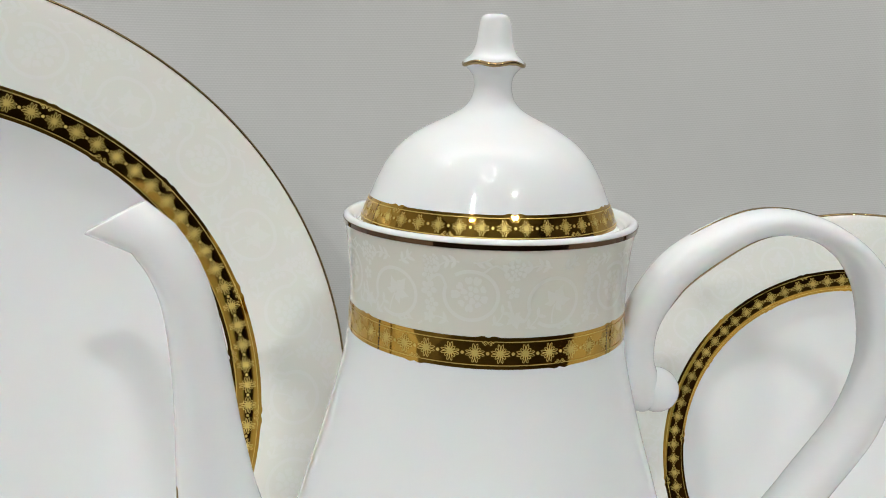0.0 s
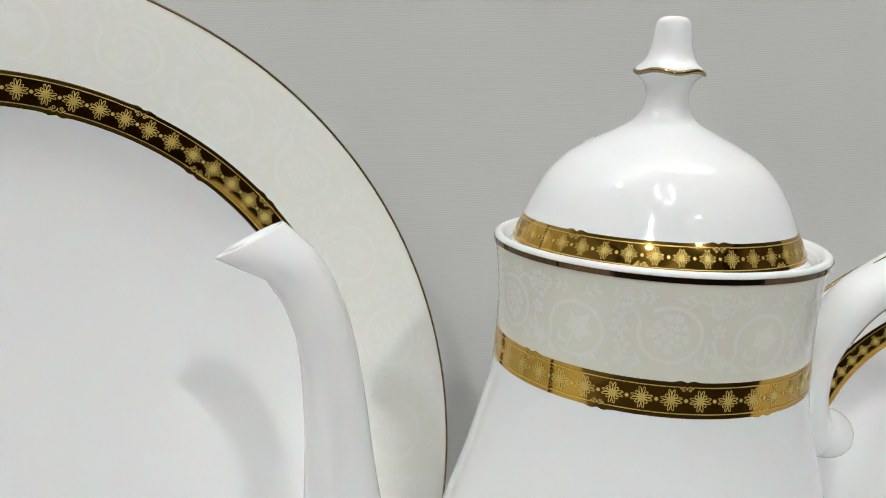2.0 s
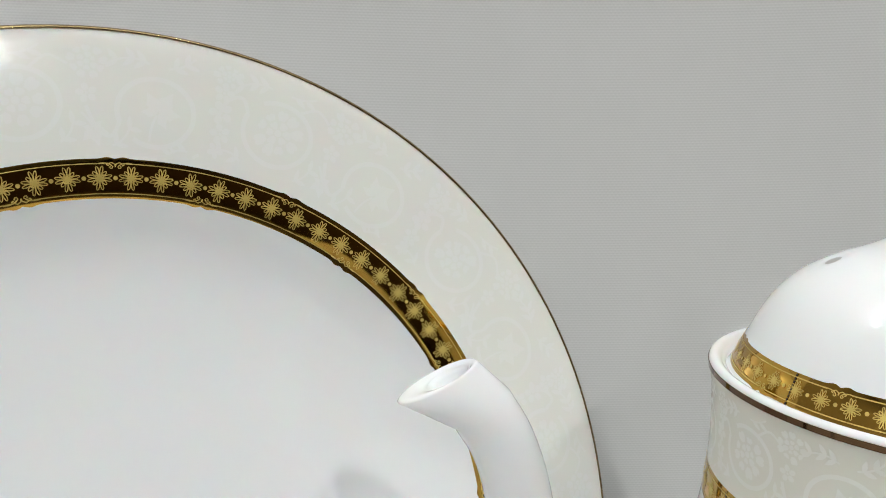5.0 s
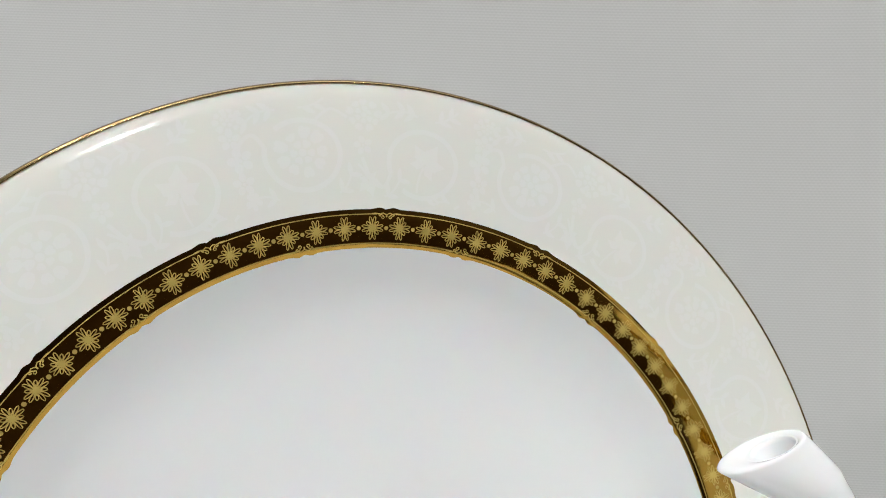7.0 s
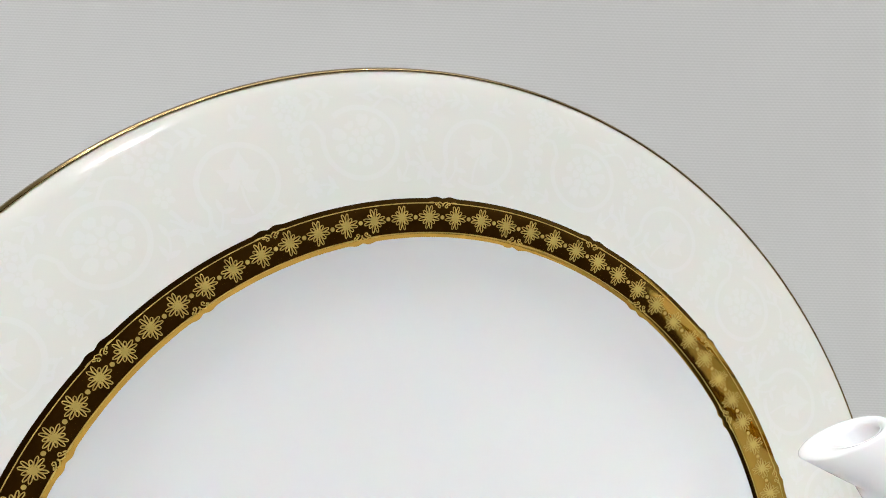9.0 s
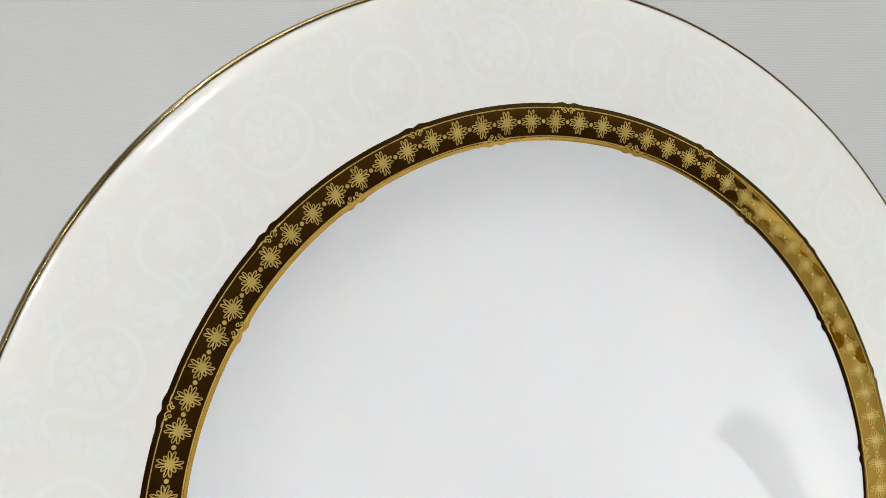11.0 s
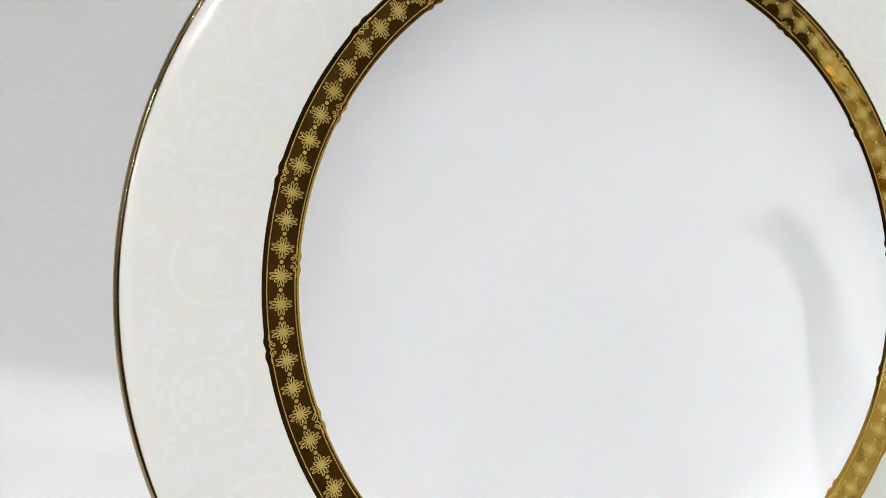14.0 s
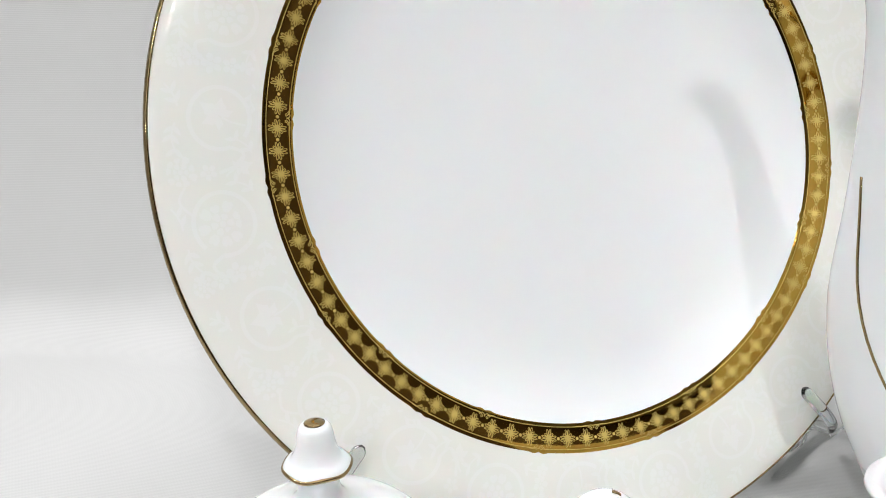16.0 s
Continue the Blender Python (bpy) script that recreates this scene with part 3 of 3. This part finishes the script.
def round_border(parent, surf, z0, z1, r, start, seams):
    """A gold border round a turned body, with blossoms every 9 degrees, curls every 54 and dark seams."""
    nine, mid = math.radians(9), (z0 + z1) / 2
    tops = [start + 6 * nine * k for k in range(-3, 4)]
    bottoms = [start + 6 * nine * (k + 0.5) for k in range(-3, 3)]
    part_of("border", band_mesh(surf, z0, z1, tops, bottoms, r), GOLD, parent, "polished gold border")
    h = 0.30 * (z1 - z0)
    pitch = nine * r
    h = min(h, 0.40 * pitch)
    motif = flower_polys(h) + blob(pitch / 2, 0, 0.07 * pitch, 0.07 * pitch, 0, 10)
    for k in range(40):
        a = start + (k + 0.5) * nine
        part_of("blossom", laid(motif, lambda u, v, l: surf(a + u / r, mid + v, l), 0.00013), PRINT, parent)
    inset = 0.13 * (z1 - z0)
    for zz, marks, sgn in ((z1 - inset, tops, 1), (z0 + inset, bottoms, -1)):
        e = 0.0019
        polys = []
        for a, b in zip(marks, marks[1:] + [marks[0] + 2 * math.pi]):
            polys += ribbon([(t * r, 0.0) for t in np.linspace(a + 0.0022 / r, b - 0.0022 / r, 40)], 0.0002)
        part_of("edge_line", laid(polys, lambda u, v, l: surf(u / r, zz + v, l), 0.00013), PRINT, parent, "thin satin gold line")
        shape = [[Vector((sgn * p.x, sgn * p.y)) for p in poly] for poly in scroll_polys(e)]
        for a in marks:
            part_of("scroll", laid(shape, lambda u, v, l: surf(a + u / r, zz + v, l), 0.00013), PRINT, parent)
    for a in seams:
        polys = []
        for k in range(9):
            za, zb = z0 + (z1 - z0) * k / 9, z0 + (z1 - z0) * (k + 0.8) / 9
            polys += ribbon([(0, za), (0, zb)], 0.00028)
        part_of("seam", laid(polys, lambda u, v, l: surf(a + u / r, v, l), 0.00016), SEAM, parent, "dark dashed seam of the gold print")


round_border(pot, pot_surf, 0.1760, 0.1834, 0.0366, math.radians(-7.1), [math.radians(d) for d in (-51.7, 44.3, -82, 150)])
_rng = random.Random(9)
_len = 2 * math.pi * 0.0366 / 6
_polys = []
for _k in range(6):
    for _poly in vine_polys(_len, 0.0182, _rng):
        _polys.append([Vector((p.x + (_k + 0.04) * _len, p.y)) for p in _poly])
part_of("floral_relief", laid(_polys, lambda u, v, l: pot_surf(u / 0.0366, 0.1845 + v, l), 0.00003), RELIEF_POT, pot, "white climbing-flower pattern on the ivory neck")
part("rim_line", lathe([(0.0377, 0.2036), (0.03812, 0.2037), (0.03822, 0.2048), (0.0378, 0.2049)], 320), LINE, pot, "fine gold line under the rim, its dark reflection put into the colour", False)

# spout: rises from the belly, bends outwards and is cut off aslant; s is the distance from the pot's axis
SPOUT = [(0.046, 0.046, 0.0245, 0.020), (0.0550, 0.062, 0.0232, 0.0185), (0.0625, 0.080, 0.0210, 0.0168), (0.0685, 0.100, 0.0172, 0.0142), (0.0722, 0.124, 0.0116, 0.0112), (0.0742, 0.145, 0.0089, 0.0094),
         (0.0758, 0.165, 0.0074, 0.0084), (0.0783, 0.182, 0.0066, 0.0076), (0.0818, 0.1922, 0.0064, 0.0073), (0.0862, 0.1992, 0.0064, 0.0071)]


def spout_rings(shrink, path):
    rings = []
    sides = 28
    mouth_c, mouth_a, mouth_b = Vector((-0.0948, 0, 0.2043)), Vector((-0.0076, 0, -0.0040)), 0.0054
    for i, (s_, z_, a_, b_) in enumerate(path):
        p, q = path[max(i - 1, 0)], path[min(i + 1, len(path) - 1)]
        d = Vector((-(q[0] - p[0]), 0, q[1] - p[1])).normalized()
        across = Vector((d.z, 0, -d.x)) * -1
        rings.append([Vector((-s_, 0, z_)) + across * ((a_ - shrink) * math.cos(2 * math.pi * k / sides)) + Vector((0, (b_ - shrink) * math.sin(2 * math.pi * k / sides), 0)) for k in range(sides)])
    long, wide, shift = (1.0, mouth_b, 0.0) if shrink == 0 else (0.50, mouth_b * 0.62, -0.26)
    end = [mouth_c + mouth_a * (math.cos(2 * math.pi * k / sides) * long + shift) + Vector((0, wide * math.sin(2 * math.pi * k / sides), 0)) for k in range(sides)]
    turn = Matrix.Rotation(math.radians(4.2), 3, "Z") @ Matrix.Diagonal((0.984, 1, 1))
    return [[turn @ v for v in ring] for ring in rings], [turn @ v for v in end]


_path = [tuple(p) for p in curve_through(SPOUT, 4)]
_outer, _mouth = spout_rings(0.0, _path)
_inner, _lip = spout_rings(0.0022, _path)
_mid = [[a * 0.45 + b * 0.55 for a, b in zip(_outer[-1], _mouth)]]
_round = [[a * (1 - w) + b * w + Vector((-0.0001, 0, 0.0002)) * e for a, b in zip(_mouth, _lip)] for w, e in ((0.06, 1.2), (0.16, 2.0), (0.35, 2.2), (0.6, 1.4), (0.82, 0.2), (0.95, -1.2))]
_axis = (sum(_inner[-3], Vector()) - sum(_lip, Vector())).normalized()
_heart = sum(_lip, Vector()) / 28
_bore = [[_heart + (v - _heart) * k + _axis * d for v in _lip] for k, d in ((0.96, 0.0012), (0.86, 0.0028), (0.66, 0.0044), (0.34, 0.0054))]
part("spout", loft(_outer + _mid + [_mouth] + _round + [_lip] + _bore), WHITE, pot, "white curved spout with a slanting mouth")
_line = []
for _i in range(5, 19):
    _k = 22.9 + 4.2 * (_i - 5) / 17
    _a, _b2 = _outer[_i][int(_k)], _outer[_i][(int(_k) + 1) % 28]
    _c = _a.lerp(_b2, _k % 1)
    _n = (_c - sum(_outer[_i], Vector()) / 28).normalized()
    _line.append((_c, _n))
part("spout_line", loft([[c + n * (0.00022 * math.sin(a)) + n.cross(Vector((0, 0, 1))).normalized() * (0.0005 * math.cos(a)) for a in np.linspace(0, 2 * math.pi, 9)[:-1]] for c, n in _line]), EDGE, pot, "gold line down the spout")

# handle: from a curled end at the neck, up and over, back into the belly
HANDLE = [(0.0478, 0.1522, 0.0024, 0.0030), (0.0462, 0.1538, 0.0050, 0.0056), (0.0440, 0.1580, 0.0058, 0.0064), (0.0422, 0.1660, 0.0052, 0.0064), (0.0430, 0.1765, 0.0051, 0.0066), (0.0488, 0.1874, 0.0052, 0.0070), (0.0559, 0.1945, 0.0053, 0.0072),
          (0.0686, 0.2022, 0.0045, 0.0070), (0.0790, 0.2044, 0.0038, 0.0068), (0.0894, 0.2028, 0.0034, 0.0066), (0.0972, 0.1992, 0.0035, 0.0065), (0.1039, 0.1937, 0.0041, 0.0065), (0.1090, 0.1862, 0.0049, 0.0064),
          (0.1124, 0.1740, 0.0052, 0.0064), (0.1134, 0.1620, 0.0058, 0.0064), (0.1094, 0.1455, 0.0068, 0.0066), (0.0982, 0.1277, 0.0067, 0.0070), (0.0905, 0.1160, 0.0068, 0.0072), (0.0760, 0.0965, 0.0076, 0.0076), (0.0580, 0.0780, 0.0090, 0.0085)]
_h = [np.array((p[0], 0.0, p[1], p[2], p[3])) for p in curve_through(HANDLE, 5)]
part("handle", loft(tube_rings(_h, 24)), WHITE, pot, "white looped handle")
_bm = bmesh.new()
bmesh.ops.create_uvsphere(_bm, u_segments=24, v_segments=16, radius=0.0063)
for _v in _bm.verts:
    _v.co = (0.0492 + _v.co.x * 1.0, _v.co.y * 1.05, 0.1562 + _v.co.z)
part("handle_curl", _bm, WHITE, pot, "rounded curl of the handle")
_rings = []
_dash = [i for i, p in enumerate(_h) if 0.058 < p[0] < 0.090 and p[2] > 0.19]
for _k, _i in enumerate(_dash):
    _d = Vector((_h[_i + 1] - _h[_i - 1])[:3]).normalized()
    _up = Vector((-_d.z, 0, _d.x))
    _w = 0.0008 * math.sin(math.pi * (_k + 0.3) / (len(_dash) - 0.4))
    _c = Vector(_h[_i][:3]) + _up * _h[_i][3]
    _rings.append([_c + Vector((0, _w * math.cos(a), 0)) + _up * (0.0002 * math.sin(a)) for a in np.linspace(0, 2 * math.pi, 9)[:-1]])
part("handle_line", loft(_rings), EDGE, pot, "short gold dash along the handle's crest")
_rings = []
_dash = [i for i, p in enumerate(_h) if 0.046 < p[0] < 0.076 and p[2] > 0.178]
for _k, _i in enumerate(_dash):
    _d = Vector((_h[_i + 1] - _h[_i - 1])[:3]).normalized()
    _up = Vector((-_d.z, 0, _d.x))
    _w = 0.0007 * math.sin(math.pi * (_k + 0.3) / (len(_dash) - 0.4))
    _out = (-_up * math.cos(0.75) * _h[_i][3] + Vector((0, -1, 0)) * math.sin(0.75) * _h[_i][4])
    _c, _n = Vector(_h[_i][:3]) + _out, _out.normalized()
    _t = _n.cross(_d).normalized()
    _rings.append([_c + _t * (_w * math.cos(a)) + _n * (0.0002 * math.sin(a)) for a in np.linspace(0, 2 * math.pi, 9)[:-1]])
part("handle_line", loft(_rings), EDGE, pot, "thin gold line along the handle's inner edge")


# ---- lids with a bell-shaped finial ----
LID = [(0.0345, 0.2028), (0.0341, 0.2034), (0.0335, 0.2042), (0.0326, 0.2062), (0.0317, 0.2085), (0.0305, 0.2112), (0.0283, 0.2162), (0.0255, 0.2207), (0.0215, 0.2248), (0.0163, 0.2281), (0.0110, 0.2307),
       (0.0074, 0.2328), (0.0056, 0.2350), (0.0049, 0.2372), (0.0048, 0.2390), (0.0053, 0.2410), (0.0066, 0.2425), (0.0077, 0.2434)]
FINIAL = [(0.0078, 0.2440), (0.0072, 0.2449), (0.0060, 0.2460), (0.0052, 0.2474), (0.0046, 0.2494), (0.0043, 0.2514), (0.0040, 0.2535), (0.0035, 0.2550), (0.0024, 0.2558), (0.0, 0.2560)]


def pot_lid(m, s, label, dot_top):
    lid = thing("lid", m, label, "lid", "lids")
    shape = [(r * s, (z - 0.2028) * s) for r, z in [tuple(p) for p in curve_through(LID, 4)]]
    top = [(max(r, 0.0) * s, (z - 0.2028) * s) for r, z in [tuple(p) for p in curve_through(FINIAL, 3)]]
    top[-1] = (0.0, top[-1][1])
    under = [(0.0, 0.0220 * s), (0.012 * s, 0.0205 * s), (0.022 * s, 0.0150 * s), (0.029 * s, 0.006 * s), (0.0310 * s, 0.0 * s), (0.0312 * s, -0.006 * s), (0.0328 * s, -0.006 * s), (0.0330 * s, -0.0004 * s)]
    part("dome", lathe(under[::1] + shape, 128, False), WHITE, lid, "white domed cover")
    bm = lathe([shape[-1]] + top, 96, False)
    for v in bm.verts:
        a = math.atan2(v.co.y, v.co.x)
        k = max(0.0, 1 - abs(v.co.z - 0.0409 * s) / (0.0035 * s))
        v.co.z += 0.0003 * s * k * math.sin(5 * a + 0.6)
    part("finial", bm, WHITE, lid, "white bell-shaped finial")
    ring = []
    n = 96
    for i in range(n):
        a = 2 * math.pi * i / n
        c = Vector((0.0077 * s * math.cos(a), 0.0077 * s * math.sin(a), 0.0409 * s + 0.0003 * s * math.sin(5 * a + 0.6)))
        out = Vector((math.cos(a), math.sin(a), 0))
        ring.append([c + out * (0.00045 * s * math.cos(t)) + Vector((0, 0, 0.00055 * s * math.sin(t))) for t in np.linspace(0, 2 * math.pi, 9)[:-1]])
    part("finial_line", loft(ring + [ring[0]], False, False), EDGE, lid, "wavy bright gold line round the finial")
    if dot_top:
        part("finial_dot", lathe([(0.0, 0.0535 * s), (0.0018 * s, 0.0534 * s), (0.0024 * s, 0.0531 * s), (0.0022 * s, 0.0526 * s), (0.0, 0.0526 * s)], 32, False), EDGE, lid, "gold dot on top")
    table_ = [(z, r) for r, z in shape]

    def surf(u, z, lift):
        r = interp(table_, 0, z)
        slope = (interp(table_, 0, z + 0.0004) - r) / 0.0004
        k = 1 / math.hypot(1, slope)
        return Vector(((r + lift * k) * math.sin(u), -(r + lift * k) * math.cos(u), z - lift * slope * k))

    if not dot_top:
        # No opening is cut: a disc on the dome carries the hole's shade.
        hole = [surf(math.radians(-102) + 0.0013 * math.cos(a) / 0.0155, 0.0250 + 0.0008 * math.sin(a), 0.00006) for a in np.linspace(0, 2 * math.pi, 15)[:-1]]
        deep = [surf(math.radians(-102) + 0.0009 * math.cos(a) / 0.0155, 0.0250 + 0.0005 * math.sin(a), 0.00004) for a in np.linspace(0, 2 * math.pi, 15)[:-1]]
        part("steam_hole", loft([hole, deep], False, True), HOLE, lid, "small steam hole, its shade painted as a grey disc")
    round_border(lid, surf, 0.0018 * s, 0.0075 * s, 0.0325 * s, math.radians(3.0), [math.radians(d) for d in (-66, 115)])
    return lid


pot_lid(pose(-0.0005, 0, 0.2028), 1.0, "white domed lid with gold border on the coffee pot", False)

# ---- sugar bowl in front of the dinner plate ----
SUGAR = (-0.218, -0.100)
bowl = thing("sugar_bowl", pose(SUGAR[0], SUGAR[1], 0), "white porcelain sugar bowl with gold rim", "sugar bowl")
_p = [(0.026, 0.0), (0.028, 0.003), (0.032, 0.006), (0.042, 0.013), (0.0475, 0.022), (0.0475, 0.031), (0.043, 0.039), (0.0395, 0.0435), (0.0390, 0.047)]
_o = [tuple(p) for p in curve_through(_p, 4)]
part("body", lathe(_o + [(0.0380, 0.0478), (0.0368, 0.047), (0.0372, 0.0435), (0.041, 0.038), (0.045, 0.030), (0.044, 0.022), (0.038, 0.013), (0.0, 0.006), (0.0, 0.002), (0.024, 0.002)], 96, False), WHITE, bowl)
part("rim_line", lathe([(0.0391, 0.0462), (0.0394, 0.047), (0.0388, 0.0478), (0.0386, 0.0470)], 96), EDGE, bowl, "fine gold line round the rim")
for _s in (1,):
    _hp = [(0.0435, 0.020, 0.0032, 0.0036), (0.058, 0.030, 0.0030, 0.0036), (0.0700, 0.052, 0.0028, 0.0036), (0.0695, 0.0755, 0.0028, 0.0036), (0.0632, 0.0797, 0.0028, 0.0036), (0.0560, 0.072, 0.0028, 0.0036), (0.0405, 0.045, 0.0030, 0.0036)]
    _hh = [np.array((_s * p[0], 0.0, p[1], p[2], p[3])) for p in curve_through(_hp, 6)]
    _ear = part("handle", loft(tube_rings(_hh, 16)), WHITE, bowl, "small white ear handle")
    _rr = []
    for _q in _hh[13:23]:
        _rr.append([Vector(_q[:3]) + Vector((0, 0.0006 * math.cos(a), 0.0030 + 0.0002 * math.sin(a))) for a in np.linspace(0, 2 * math.pi, 9)[:-1]])
    part("handle_line", loft(_rr), EDGE, _ear, "gold dash on the handle")
pot_lid(pose(SUGAR[0], SUGAR[1], 0.0490) @ Matrix.Diagonal((1, 1, 0.86, 1)), 1.0, "white domed lid with gold finial dot on the sugar bowl", True)

# ---- cream jug beside the pot ----
jug = thing("cream_jug", pose(-0.052, -0.090, 0.0) @ Matrix.Diagonal((1.06, 1.06, 1.07, 1)), "white porcelain cream jug beside the coffee pot", "jug")
_p = [(0.024, 0.0), (0.026, 0.003), (0.030, 0.008), (0.036, 0.018), (0.0375, 0.030), (0.034, 0.044), (0.0300, 0.056), (0.0300, 0.064), (0.0318, 0.072)]
_bm = lathe([tuple(p) for p in curve_through(_p, 4)] + [(0.0312, 0.0731), (0.0302, 0.0722), (0.0284, 0.064), (0.0284, 0.056), (0.032, 0.044), (0.035, 0.030), (0.033, 0.018), (0.0, 0.007), (0.0, 0.002), (0.022, 0.002)], 96, False)
for _v in _bm.verts:
    _k = max(0.0, (_v.co.z - 0.052) / 0.02) ** 2 * max(0.0, -_v.co.x / 0.032) ** 4
    _v.co.x -= 0.012 * _k
    _v.co.z += 0.004 * _k
part("body", _bm, WHITE, jug)
_hh = [np.array((p[0], 0.0, p[1], p[2], p[3])) for p in curve_through([(0.0295, 0.060, 0.003, 0.0036), (0.042, 0.064, 0.003, 0.0036), (0.051, 0.054, 0.003, 0.0036), (0.049, 0.036, 0.003, 0.0036), (0.0355, 0.024, 0.0032, 0.0038)], 6)]
part("handle", loft(tube_rings(_hh, 16)), WHITE, jug)


# ---- clear stands that hold the plates ----
def plate_stand(plate_m, s, label):
    """Two clear bent arms joined behind the plate; each ends in an upturned hook over the rim."""
    base = thing("plate_stand", Matrix.Translation((plate_m.translation.x, plate_m.translation.y, 0)), label, "plate stand", "plate stands")
    inv = base.matrix_world.inverted()
    for side in (-1, 1):
        a = math.radians(180 - side * (44.5 if side < 0 else 38.0))
        d = Vector((math.sin(a), math.cos(a), 0))
        local = [d * (0.1205 * s) + Vector((0, 0, 0.0042 * s)), d * (0.1250 * s) + Vector((0, 0, 0.0042 * s)), d * (0.1350 * s) + Vector((0, 0, 0.0046 * s)), d * (0.1425 * s) + Vector((0, 0, 0.0010 * s)), d * (0.1440 * s) + Vector((0, 0, -0.010 * s))]
        pts = [inv @ (plate_m @ p) for p in local]
        last = pts[-1]
        back = (plate_m.to_3x3() @ Vector((0, 0, -1))).xy.normalized()
        pts += [Vector((last.x, last.y, last.z * 0.62)) + Vector((*back, 0)) * 0.006, Vector((last.x * 0.98, last.y, 0.008)) + Vector((*back, 0)) * 0.02,
                Vector((last.x * 0.86, last.y * 0.9, 0.006)) + Vector((*back, 0)) * 0.05]
        path = curve_through([tuple(p) for p in pts], 6)
        rings = []
        for i, p in enumerate(path):
            t = Vector(path[min(i + 1, len(path) - 1)] - path[max(i - 1, 0)]).normalized()
            x = inv.to_3x3() @ (plate_m.to_3x3() @ Vector((d.y, -d.x, 0)))
            x = (x - t * x.dot(t)).normalized()
            y = t.cross(x)
            w = 0.0020 * s ** 0.5 * (0.3, 0.62, 0.82, 0.94, 1.0)[min(i, len(path) - 1 - i, 4)]
            rings.append([Vector(p) + (x * (math.cos(q) * 1.15) + y * (0.6 * math.sin(q))) * w for q in np.linspace(0, 2 * math.pi, 17)[:-1]])
        part("arm", loft(rings), ACRYLIC, base)
    n = plate_m.to_3x3() @ Vector((0, 0, -1))
    centre = inv @ plate_m.translation
    prop = curve_through([tuple(centre + n * 0.026 + Vector((0, 0, 0.02))), tuple(centre + n * 0.028 + Vector((0, 0, -0.02))), tuple(Vector((*(centre + n * 0.034).xy, 0.02))), tuple(Vector((*(centre + n * 0.040).xy, 0.004)))], 6)
    rings = []
    for i, p in enumerate(prop):
        t = Vector(prop[min(i + 1, len(prop) - 1)] - prop[max(i - 1, 0)]).normalized()
        x = t.orthogonal().normalized()
        y = t.cross(x)
        rings.append([Vector(p) + (x * math.cos(q) + y * math.sin(q)) * 0.0036 for q in np.linspace(0, 2 * math.pi, 17)[:-1]])
    part("back_prop", loft(rings), ACRYLIC, base)
    return base


_stand = plate_stand(big.matrix_world, 1.0, "clear acrylic stand holding the dinner plate upright")
_inv = _stand.matrix_world.inverted()
_rings = []
_line = [Vector(p) for p in curve_through([(-0.042, 0.072, 0.012), (-0.050, 0.075, 0.006), (-0.060, 0.066, 0.004), (-0.073, 0.048, 0.004), (-0.083, 0.035, 0.004)], 6)]
for _i, _c in enumerate(_line):
    _t = (_line[min(_i + 1, len(_line) - 1)] - _line[max(_i - 1, 0)]).normalized()
    _x = _t.cross(Vector((0, 0, 1))).normalized()
    _y = _x.cross(_t)
    _w = (0.25, 0.6, 0.85, 1.0)[min(_i, len(_line) - 1 - _i, 3)]
    _rings.append([_inv @ (_c + _x * (0.0026 * _w * math.cos(a)) + _y * (0.0014 * _w * math.sin(a))) for a in np.linspace(0, 2 * math.pi, 17)[:-1]])
part("foot", loft(_rings), ACRYLIC, _stand)
plate_stand(small.matrix_world, 0.673, "clear acrylic stand holding the side plate upright")
